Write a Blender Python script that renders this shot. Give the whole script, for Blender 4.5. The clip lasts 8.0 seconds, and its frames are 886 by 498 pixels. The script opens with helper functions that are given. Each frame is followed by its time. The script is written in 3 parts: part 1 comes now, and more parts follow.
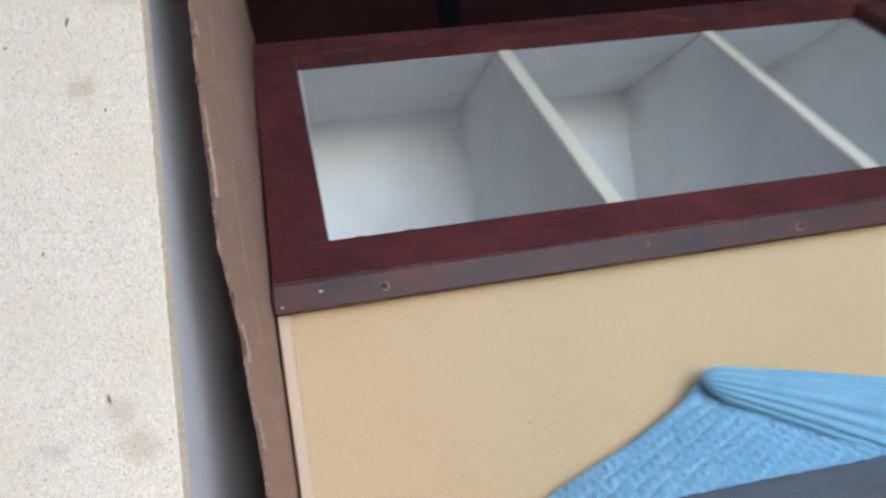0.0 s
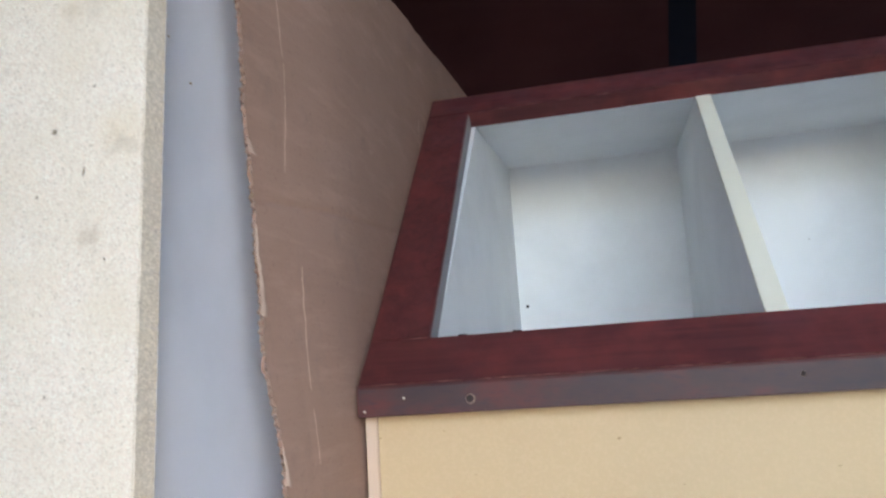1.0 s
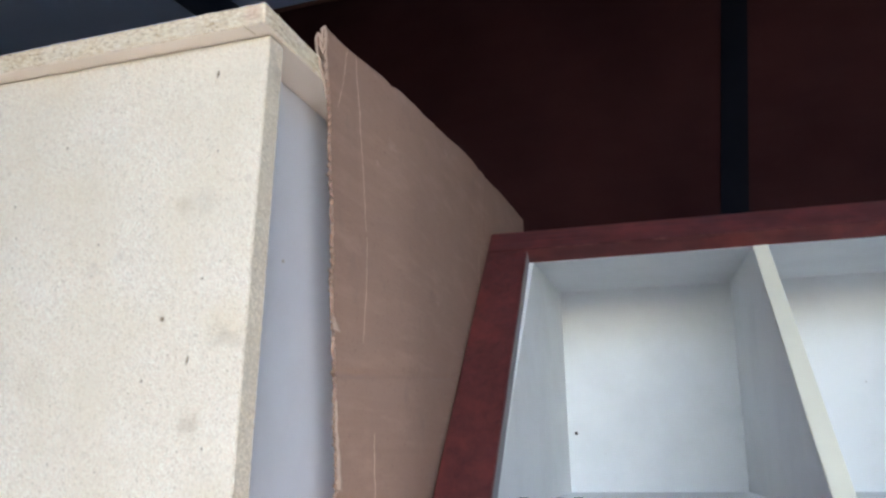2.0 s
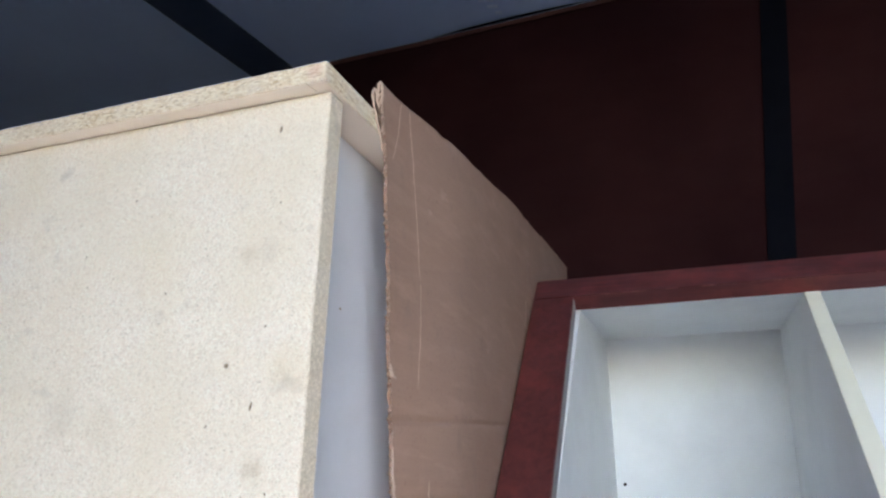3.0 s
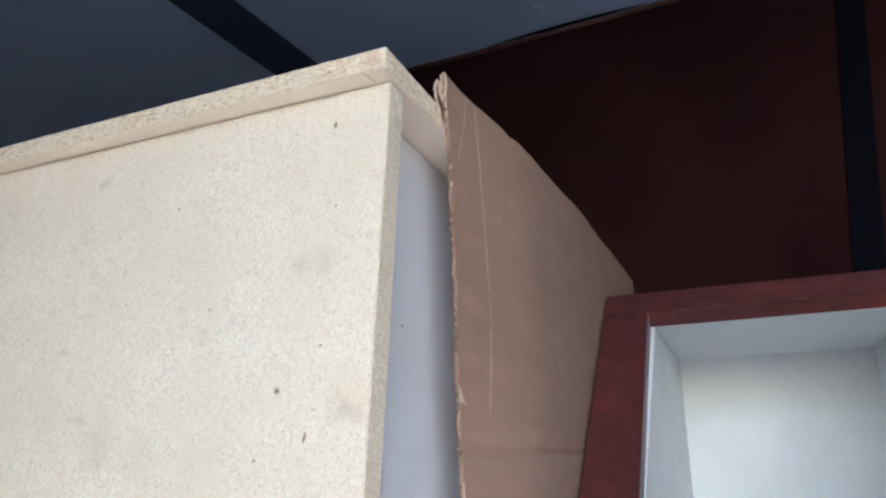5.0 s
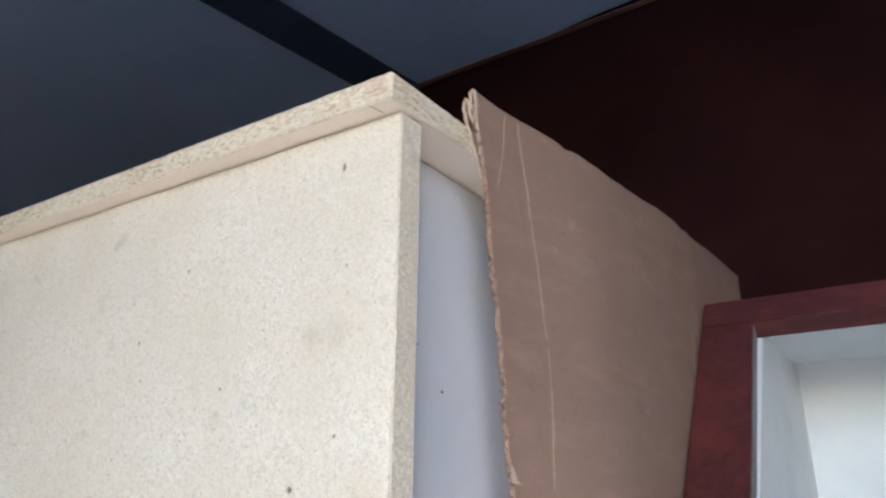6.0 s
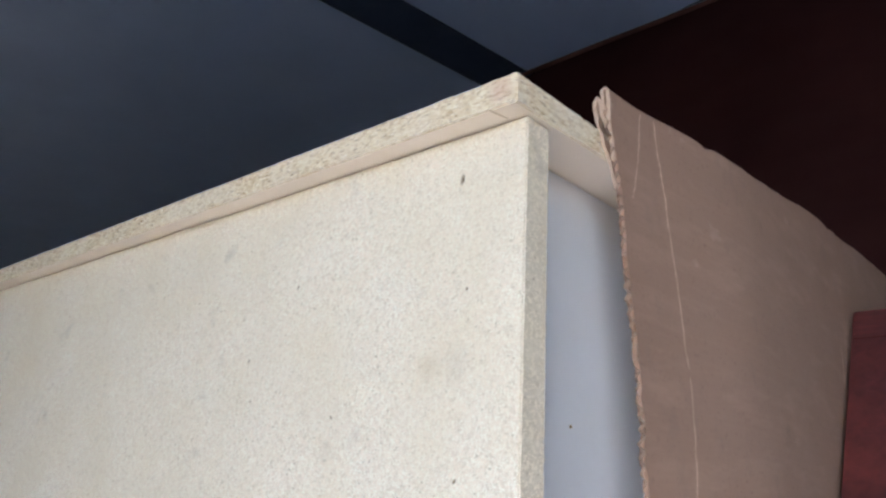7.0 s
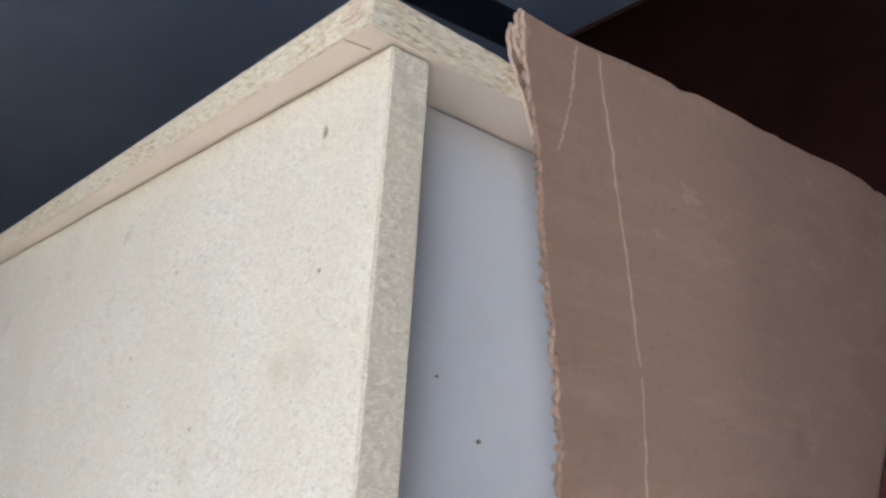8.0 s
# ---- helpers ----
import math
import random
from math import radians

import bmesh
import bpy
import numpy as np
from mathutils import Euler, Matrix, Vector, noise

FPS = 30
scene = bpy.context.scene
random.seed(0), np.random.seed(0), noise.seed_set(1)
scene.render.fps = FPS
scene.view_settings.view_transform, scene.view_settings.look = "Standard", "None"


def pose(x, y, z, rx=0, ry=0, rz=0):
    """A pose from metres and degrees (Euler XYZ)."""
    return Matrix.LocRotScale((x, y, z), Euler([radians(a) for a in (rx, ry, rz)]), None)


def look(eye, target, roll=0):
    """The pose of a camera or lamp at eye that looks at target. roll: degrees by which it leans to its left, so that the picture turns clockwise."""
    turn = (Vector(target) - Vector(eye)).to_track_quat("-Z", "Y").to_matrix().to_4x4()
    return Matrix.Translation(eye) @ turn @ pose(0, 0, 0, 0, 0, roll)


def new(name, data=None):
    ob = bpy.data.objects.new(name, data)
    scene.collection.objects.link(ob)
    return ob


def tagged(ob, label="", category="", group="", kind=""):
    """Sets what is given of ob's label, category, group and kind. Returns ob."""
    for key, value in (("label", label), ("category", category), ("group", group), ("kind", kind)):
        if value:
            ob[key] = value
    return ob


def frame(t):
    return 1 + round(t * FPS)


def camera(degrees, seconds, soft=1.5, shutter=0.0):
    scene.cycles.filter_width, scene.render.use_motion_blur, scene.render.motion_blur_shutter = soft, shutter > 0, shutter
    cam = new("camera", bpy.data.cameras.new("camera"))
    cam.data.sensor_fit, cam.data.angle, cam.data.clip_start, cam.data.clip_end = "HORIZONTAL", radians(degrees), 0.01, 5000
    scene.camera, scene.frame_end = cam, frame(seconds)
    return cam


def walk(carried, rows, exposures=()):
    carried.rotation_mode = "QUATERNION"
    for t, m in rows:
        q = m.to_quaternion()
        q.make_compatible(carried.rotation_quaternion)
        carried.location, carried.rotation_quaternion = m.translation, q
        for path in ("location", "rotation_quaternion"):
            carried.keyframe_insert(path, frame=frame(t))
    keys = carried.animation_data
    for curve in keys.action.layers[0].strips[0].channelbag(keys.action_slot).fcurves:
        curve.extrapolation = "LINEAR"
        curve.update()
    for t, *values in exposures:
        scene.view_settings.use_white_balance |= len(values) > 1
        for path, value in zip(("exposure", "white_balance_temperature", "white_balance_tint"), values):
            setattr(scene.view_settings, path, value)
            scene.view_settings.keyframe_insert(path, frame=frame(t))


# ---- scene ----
cam = camera(60.6, 8.0, soft=2.3, shutter=0.25)
PATH = [
    (0, (-0.0202, -0.5977, 1.3382), (0.3381, 1.3515, 1.6066), -9.43),
    (0.2, (0.0326, -0.5531, 1.3433), (0.0626, 1.4285, 1.6121), -7.77),
    (0.5, (0.1112, -0.5307, 1.3778), (-0.1857, 1.4268, 1.6603), -5.45),
    (0.7, (0.1361, -0.5380, 1.3967), (-0.2440, 1.4010, 1.7063), -4.79),
    (1, (0.1356, -0.5547, 1.4058), (-0.2834, 1.3699, 1.7529), -3.69),
    (1.2, (0.1420, -0.5724, 1.4216), (-0.2791, 1.3486, 1.7855), -2.18),
    (1.5, (0.1395, -0.5874, 1.4476), (-0.2962, 1.3149, 1.8852), -2.48),
    (1.7, (0.1303, -0.5903, 1.4573), (-0.3294, 1.2974, 1.9321), -1.42),
    (2, (0.1212, -0.5927, 1.4676), (-0.3696, 1.2695, 2.0074), -0.70),
    (2.2, (0.1171, -0.6016, 1.4757), (-0.3842, 1.2478, 2.0487), 0.35),
    (3.3, (0.1079, -0.6037, 1.4632), (-0.4813, 1.1848, 2.1369), -0.34),
    (3.5, (0.0923, -0.5854, 1.4662), (-0.5022, 1.1994, 2.1451), -0.21),
    (4, (0.0798, -0.5666, 1.4656), (-0.5422, 1.2039, 2.1574), -0.17),
    (4.2, (0.0833, -0.5549, 1.4732), (-0.5609, 1.2229, 2.1248), 0.26),
    (5.3, (0.0812, -0.5568, 1.4817), (-0.6420, 1.1626, 2.2032), 0.34),
    (5.5, (0.0939, -0.5567, 1.5051), (-0.6753, 1.1475, 2.2150), 0.15),
    (5.8, (0.0950, -0.5167, 1.5150), (-0.7601, 1.1503, 2.2151), -0.98),
    (6, (0.0927, -0.4954, 1.5324), (-0.8427, 1.1403, 2.2029), -0.70),
    (6.2, (0.0993, -0.4925, 1.5409), (-0.9142, 1.0981, 2.2064), -0.00),
    (6.5, (0.0684, -0.4815, 1.5612), (-0.9932, 1.0839, 2.2113), 1.08),
    (6.7, (0.0719, -0.4792, 1.5663), (-1.0591, 1.0441, 2.1990), 1.60),
    (7, (0.0697, -0.4764, 1.5585), (-1.1004, 1.0181, 2.1887), 1.98),
    (7.2, (0.0510, -0.4660, 1.5594), (-1.1732, 0.9939, 2.1675), 2.32),
    (7.5, (0.0293, -0.4293, 1.5661), (-1.2285, 1.0034, 2.1703), 1.50),
    (7.8, (0.0874, -0.3976, 1.5741), (-1.2704, 0.9593, 2.1355), 3.08),
    (8, (0.0838, -0.3768, 1.5793), (-1.2435, 1.0039, 2.1554), 2.46),
]
EXPOSURES = [(0, 2.98, 6980, 12), (1, 3.10, 6980, 12), (3.5, 3.20, 6950, 12), (6, 3.20, 6950, 12), (8, 3.10, 6950, 12)]
walk(cam, [(t, look(eye, target, roll)) for t, eye, target, roll in PATH], EXPOSURES)

# ---- world and daylight ----
SUN_FROM = Vector((0.35, -1.0, 1.4)).normalized()
world = bpy.data.worlds.new("world")
scene.world = world
world.use_nodes = True
sky = world.node_tree.nodes.new("ShaderNodeTexSky")
sky.sky_type, sky.sun_disc = "NISHITA", False
sky.sun_elevation, sky.sun_rotation = math.asin(SUN_FROM.z), math.atan2(SUN_FROM.x, SUN_FROM.y)
world.node_tree.nodes["Background"].inputs["Strength"].default_value = 0.15
world.node_tree.links.new(sky.outputs[0], world.node_tree.nodes["Background"].inputs["Color"])

sun = new("sun", bpy.data.lights.new("sun", "SUN"))
sun.data.energy, sun.data.angle, sun.data.color = 2.0, radians(2.0), (1.0, 0.96, 0.90)
sun.matrix_world = look(SUN_FROM * 8, (0, 0, 0))


# ---- materials ----
def nodes(name, rough=0.5, metal=0.0, spec=0.5):
    m = bpy.data.materials.new(name)
    m.use_nodes = True
    b = m.node_tree.nodes["Principled BSDF"]
    b.inputs["Roughness"].default_value, b.inputs["Metallic"].default_value = rough, metal
    b.inputs["Specular IOR Level"].default_value = spec
    return m, m.node_tree, b


def node(tree, kind, **values):
    n = tree.nodes.new(kind)
    for key, value in values.items():
        if key in n.inputs:
            n.inputs[key].default_value = value
    return n


def coords(tree, scale=(1, 1, 1), turn=(0, 0, 0)):
    c = tree.nodes.new("ShaderNodeTexCoord")
    m = node(tree, "ShaderNodeMapping", Scale=scale, Rotation=[radians(a) for a in turn])
    tree.links.new(c.outputs["Object"], m.inputs["Vector"])
    return m.outputs[0]


def noise_tex(tree, vec, scale, detail=4.0, rough=0.55, distort=0.0):
    n = node(tree, "ShaderNodeTexNoise", Scale=scale, Detail=detail, Roughness=rough, Distortion=distort)
    tree.links.new(vec, n.inputs["Vector"])
    return n.outputs["Fac"]


def cells(tree, vec, scale):
    n = node(tree, "ShaderNodeTexVoronoi", Scale=scale, Randomness=1.0)
    tree.links.new(vec, n.inputs["Vector"])
    return n


def ramp(tree, fac, stops):
    r = tree.nodes.new("ShaderNodeValToRGB")
    el = r.color_ramp.elements
    while len(el) < len(stops):
        el.new(0.5)
    for e, (p, c) in zip(el, stops):
        e.position, e.color = p, (*c, 1) if len(c) == 3 else c
    tree.links.new(fac, r.inputs["Fac"])
    return r.outputs["Color"]


def grey(v):
    return (v, v, v)


def blend(tree, a, b, fac, mode="MIX"):
    n = tree.nodes.new("ShaderNodeMix")
    n.data_type, n.blend_type = "RGBA", mode
    for value, socket in ((fac, n.inputs["Factor"]), (a, n.inputs["A"]), (b, n.inputs["B"])):
        if isinstance(value, (int, float)):
            socket.default_value = value
        elif isinstance(value, tuple):
            socket.default_value = (*value, 1)
        else:
            tree.links.new(value, socket)
    return n.outputs["Result"]


def relief(tree, bsdf, height, strength, distance):
    b = node(tree, "ShaderNodeBump", Strength=strength, Distance=distance)
    tree.links.new(height, b.inputs["Height"])
    tree.links.new(b.outputs["Normal"], bsdf.inputs["Normal"])


def chip_material(name, light, dark, gap, flake, tint, pits, smudges=()):
    """Pressed wood flakes: random pale cells, darker slivers, pits and broad stains."""
    m, t, b = nodes(name, 0.75, 0.0, 0.25)
    v = coords(t)
    wobble = node(t, "ShaderNodeTexNoise", Scale=flake * 0.7, Detail=3.0)
    t.links.new(v, wobble.inputs["Vector"])
    vd = t.nodes.new("ShaderNodeVectorMath")
    vd.operation = "MULTIPLY_ADD"
    vd.inputs[1].default_value = (2.2 / flake,) * 3
    t.links.new(wobble.outputs["Color"], vd.inputs[0])
    t.links.new(v, vd.inputs[2])
    big, small = cells(t, vd.outputs[0], flake), cells(t, vd.outputs[0], flake * 2.6)
    col = ramp(t, big.outputs["Color"], [(0.12, dark), (0.42, tuple(c * 0.93 for c in light)), (0.7, light), (0.95, tuple(min(1, c * 1.15) for c in light))])
    col2 = ramp(t, small.outputs["Color"], [(0.1, dark), (0.35, light), (1.0, tuple(min(1, c * 1.08) for c in light))])
    col = blend(t, col, col2, 0.5)
    streak = noise_tex(t, coords(t, (1, 1, 3.5), (0, 35, 20)), flake * 0.55, 3.0)
    streak2 = noise_tex(t, coords(t, (3.5, 1, 1), (0, 30, -15)), flake * 0.6, 3.0)
    col = blend(t, col, gap, ramp(t, streak, [(0.61, grey(0)), (0.68, grey(pits))]))
    col = blend(t, col, gap, ramp(t, streak2, [(0.62, grey(0)), (0.69, grey(pits * 0.8))]))
    for turn, stretch, scale in ((25, (1, 1, 3.5), 0.9), (-40, (3.5, 1, 1), 0.8), (70, (3.0, 1, 1), 1.2)):
        sliver = noise_tex(t, coords(t, stretch, (0, turn, turn * 0.5)), flake * scale, 2.0)
        col = blend(t, col, tuple(min(0.93, c * 1.3) for c in light), ramp(t, sliver, [(0.585, grey(0)), (0.63, grey(1.0))]))
    speck = noise_tex(t, coords(t, (1, 1, 1.6), (20, 0, 50)), flake * 0.75, 1.0)
    col = blend(t, col, tuple(c * 0.7 for c in gap), ramp(t, speck, [(0.70, grey(0)), (0.74, grey(0.8))]))
    col = blend(t, col, tint, ramp(t, noise_tex(t, v, 16.0, 5.0), [(0.28, grey(0.12)), (0.80, grey(0.75))]))
    col = blend(t, col, (0.36, 0.33, 0.29), ramp(t, noise_tex(t, coords(t, (1, 1, 1.4), (0, 0, 40)), 34.0, 2.0), [(0.66, grey(0)), (0.80, grey(0.4))]))
    ragged_v = t.nodes.new("ShaderNodeVectorMath")
    ragged_v.operation = "MULTIPLY_ADD"
    ragged_v.inputs[1].default_value = (0.012,) * 3
    fuzz = node(t, "ShaderNodeTexNoise", Scale=90.0, Detail=4.0)
    t.links.new(v, fuzz.inputs["Vector"])
    t.links.new(fuzz.outputs["Color"], ragged_v.inputs[0])
    t.links.new(v, ragged_v.inputs[2])
    for x, y, z, r, amount, shade in smudges:
        far = t.nodes.new("ShaderNodeVectorMath")
        far.operation = "DISTANCE"
        far.inputs[1].default_value = (x + 0.006, y + 0.006, z + 0.006)
        t.links.new(ragged_v.outputs[0], far.inputs[0])
        col = blend(t, col, shade, ramp(t, far.outputs["Value"], [(r * 0.35, grey(amount)), (r, grey(0))]))
    t.links.new(col, b.inputs["Base Color"])
    relief(t, b, noise_tex(t, v, flake * 1.1, 3.0), 0.45, 0.0009)
    return m


BROWN_MARK, GREY_MARK = (0.44, 0.34, 0.23), (0.44, 0.385, 0.32)
CHIP = chip_material("raw_chipboard", (0.835, 0.74, 0.645), (0.53, 0.47, 0.39), (0.44, 0.37, 0.285), 560.0, (0.72, 0.63, 0.49), 0.5,
                     ((-0.0305, 0.0, -0.223, 0.009, 0.40, BROWN_MARK), (-0.034, 0.0, -0.100, 0.010, 0.22, GREY_MARK), (-0.017, 0.0, -0.390, 0.011, 0.4, BROWN_MARK), (-0.172, 0.0, -0.192, 0.018, 0.22, GREY_MARK),
                      (-0.14, 0.0, -0.20, 0.016, 0.12, BROWN_MARK), (-0.047, 0.0, -0.10, 0.006, 0.3, BROWN_MARK), (-0.024, 0.0, -0.374, 0.009, 0.4, GREY_MARK), (-0.012, 0.0, -0.17, 0.020, 0.3, (0.70, 0.58, 0.40))))


def strand_edge():
    """The cut edge of chipboard: long flat strands lying in layers, with open dark gaps."""
    m, t, b = nodes("chipboard_edge", 0.8, 0.0, 0.2)
    v = coords(t)
    wobble = node(t, "ShaderNodeTexNoise", Scale=260.0, Detail=3.0)
    t.links.new(v, wobble.inputs["Vector"])
    bent = t.nodes.new("ShaderNodeVectorMath")
    bent.operation = "MULTIPLY_ADD"
    bent.inputs[1].default_value = (0.0026, 0.0026, 0.0018)
    t.links.new(wobble.outputs["Color"], bent.inputs[0])
    t.links.new(v, bent.inputs[2])
    col, heights = None, []
    for scale, turn in (((1, 1, 3.0), 6), ((1, 1, 2.4), -14)):
        m2 = node(t, "ShaderNodeMapping", Scale=scale, Rotation=(radians(turn), radians(turn), 0))
        t.links.new(bent.outputs[0], m2.inputs["Vector"])
        cell = cells(t, m2.outputs[0], 300.0 if turn > 0 else 430.0)
        layer = ramp(t, cell.outputs["Color"], [(0.10, (0.36, 0.24, 0.14)), (0.24, (0.60, 0.46, 0.30)), (0.5, (0.74, 0.63, 0.47)), (0.8, (0.84, 0.76, 0.62)), (0.97, (0.88, 0.83, 0.74))])
        heights.append(cell.outputs["Color"])
        col = layer if col is None else blend(t, col, layer, 0.5)
    gaps = noise_tex(t, coords(t, (1, 1, 3.2), (5, 5, 0)), 300.0, 3.0, 0.6)
    col = blend(t, col, (0.21, 0.13, 0.08), ramp(t, gaps, [(0.62, grey(0)), (0.69, grey(0.85))]))
    col = blend(t, col, (0.80, 0.73, 0.62), ramp(t, noise_tex(t, v, 45.0, 3.0), [(0.45, grey(0)), (0.7, grey(0.55))]))
    far = t.nodes.new("ShaderNodeVectorMath")
    far.operation = "DISTANCE"
    far.inputs[1].default_value = (-0.004, -0.014, 0.009)
    t.links.new(bent.outputs[0], far.inputs[0])
    col = blend(t, col, (0.55, 0.27, 0.22), ramp(t, far.outputs["Value"], [(0.002, grey(0.5)), (0.008, grey(0))]))
    t.links.new(col, b.inputs["Base Color"])
    relief(t, b, blend(t, heights[0], gaps, 0.5), 0.35, 0.0008)
    return m


CHIP_EDGE = strand_edge()
CHIP_SAWN = chip_material("sawn_chipboard_edge", (0.70, 0.635, 0.54), (0.56, 0.48, 0.38), (0.42, 0.33, 0.24), 420.0, (0.68, 0.59, 0.46), 0.45)


def melamine(name, colour, rough):
    m, t, b = nodes(name, rough, 0.0, 0.4)
    v = coords(t)
    col = blend(t, colour, tuple(c * 0.86 for c in colour), ramp(t, noise_tex(t, v, 9.0, 5.0), [(0.45, grey(0)), (0.75, grey(0.8))]))
    specks = noise_tex(t, v, 85.0, 1.0)
    col = blend(t, col, (0.28, 0.24, 0.22), ramp(t, specks, [(0.83, grey(0)), (0.86, grey(0.6))]))
    t.links.new(col, b.inputs["Base Color"])
    relief(t, b, noise_tex(t, v, 420.0, 2.0), 0.06, 0.0004)
    return m


WHITE = melamine("white_melamine", (0.75, 0.785, 0.86), 0.38)
WHITE_PAINT = melamine("white_paint", (0.785, 0.805, 0.81), 0.5)
# Warm bounced light on the top board's underside is put into this white.
WHITE_WARM_BOUNCE = melamine("white_melamine_warm_bounce", (0.88, 0.82, 0.76), 0.45)
PALE_STRIP = melamine("pale_edge_strip", (0.66, 0.50, 0.37), 0.6)
RAW_EDGE = melamine("grey_raw_edge", (0.24, 0.23, 0.235), 0.6)
EDGE_CREAM = melamine("cream_edge_band", (0.77, 0.755, 0.63), 0.5)


def mahogany_material(name, turn):
    m, t, b = nodes(name, 0.38, 0.0, 0.45)
    v = coords(t, (7, 90, 90) if turn else (90, 90, 7))
    grain = noise_tex(t, v, 1.4, 7.0, 0.6, 0.6)
    col = ramp(t, grain, [(0.25, (0.044, 0.009, 0.010)), (0.5, (0.082, 0.018, 0.018)), (0.8, (0.120, 0.028, 0.026))])
    col = blend(t, col, (0.19, 0.038, 0.034), ramp(t, noise_tex(t, coords(t), 24.0, 5.0), [(0.46, grey(0)), (0.70, grey(0.65))]))
    col = blend(t, col, (0.06, 0.028, 0.04), ramp(t, noise_tex(t, coords(t), 18.0, 4.0), [(0.55, grey(0)), (0.75, grey(0.35))]))
    t.links.new(col, b.inputs["Base Color"])
    rough = ramp(t, noise_tex(t, coords(t), 40.0, 5.0), [(0.3, grey(0.36)), (0.75, grey(0.56))])
    t.links.new(rough, b.inputs["Roughness"])
    relief(t, b, grain, 0.12, 0.0006)
    return m


MAHOGANY_X, MAHOGANY_Z = mahogany_material("mahogany_stain", True), mahogany_material("mahogany_stain_upright", False)


def worn_mahogany():
    m, t, b = nodes("worn_dusty_mahogany", 0.55, 0.0, 0.4)
    v = coords(t, (0.5, 1, 1))
    col = ramp(t, noise_tex(t, v, 26.0, 6.0, 0.65), [(0.30, (0.034, 0.024, 0.030)), (0.48, (0.062, 0.030, 0.030)), (0.68, (0.115, 0.025, 0.023))])
    col = blend(t, col, (0.035, 0.02, 0.035), ramp(t, noise_tex(t, coords(t, (4, 1, 18)), 24.0, 5.0), [(0.55, grey(0)), (0.7, grey(0.6))]))
    t.links.new(col, b.inputs["Base Color"])
    relief(t, b, noise_tex(t, v, 300.0), 0.15, 0.0005)
    return m


MAHOGANY_WORN = worn_mahogany()


# The pale tones hold both wear and the highlight along the wood's edges.
def worn_lit_edge():
    m, t, b = nodes("worn_lit_wood_edge", 0.6, 0.0, 0.3)
    col = ramp(t, noise_tex(t, coords(t, (1, 1, 1)), 55.0, 6.0, 0.7), [(0.45, (0.075, 0.018, 0.018)), (0.6, (0.17, 0.07, 0.06)), (0.75, (0.30, 0.18, 0.15))])
    t.links.new(col, b.inputs["Base Color"])
    return m


WORN_LIT_EDGE = worn_lit_edge()


def fibreboard():
    m, t, b = nodes("yellow_fibreboard", 0.6, 0.0, 0.3)
    v = coords(t)
    col = blend(t, (0.63, 0.470, 0.283), (0.55, 0.40, 0.235), noise_tex(t, v, 7.0, 5.0))
    col = blend(t, col, (0.67, 0.50, 0.31), ramp(t, noise_tex(t, v, 420.0, 3.0), [(0.45, grey(0)), (0.65, grey(0.3))]))
    col = blend(t, col, (0.28, 0.16, 0.07), ramp(t, noise_tex(t, coords(t, (1, 1, 2.2), (0, 30, 0)), 130.0, 1.0), [(0.78, grey(0)), (0.83, grey(0.7))]))
    t.links.new(col, b.inputs["Base Color"])
    relief(t, b, noise_tex(t, v, 600.0), 0.1, 0.0004)
    return m


FIBRE = fibreboard()


def kraft(name, base, dark):
    m, t, b = nodes(name, 0.8, 0.0, 0.2)
    v = coords(t)
    col = blend(t, base, dark, noise_tex(t, v, 11.0, 6.0))
    ribs = noise_tex(t, coords(t, (1, 0.6, 60)), 9.0, 3.0)
    col = blend(t, col, tuple(c * 1.18 for c in base), ramp(t, ribs, [(0.45, grey(0)), (0.85, grey(0.16))]))
    col = blend(t, col, tuple(c * 0.72 for c in dark), ramp(t, noise_tex(t, v, 380.0, 3.0), [(0.58, grey(0)), (0.72, grey(0.4))]))
    col = blend(t, col, (0.42, 0.31, 0.24), ramp(t, noise_tex(t, coords(t, (1, 2.5, 1)), 42.0, 2.0), [(0.73, grey(0)), (0.8, grey(0.5))]))
    rub = noise_tex(t, coords(t, (1, 1, 5), (25, 0, 0)), 14.0, 5.0, 0.65)
    col = blend(t, col, tuple(c * 1.22 for c in base), ramp(t, rub, [(0.52, grey(0)), (0.7, grey(0.4))]))
    scuff = noise_tex(t, coords(t, (1, 1.5, 1), (-40, 0, 0)), 26.0, 6.0, 0.7)
    col = blend(t, col, (0.25, 0.18, 0.15), ramp(t, scuff, [(0.56, grey(0)), (0.68, grey(0.35))]))
    t.links.new(col, b.inputs["Base Color"])
    relief(t, b, blend(t, ribs, noise_tex(t, v, 60.0, 5.0), 0.75), 0.2, 0.0012)
    return m


KRAFT = kraft("brown_corrugated_card", (0.395, 0.255, 0.200), (0.318, 0.200, 0.153))
KRAFT_PALE = kraft("torn_pale_card", (0.53, 0.40, 0.325), (0.43, 0.31, 0.24))
KRAFT_RUBBED = kraft("rubbed_card", (0.44, 0.295, 0.235), (0.35, 0.225, 0.175))
CRACK = kraft("cracked_card_paper", (0.66, 0.47, 0.36), (0.56, 0.38, 0.28))


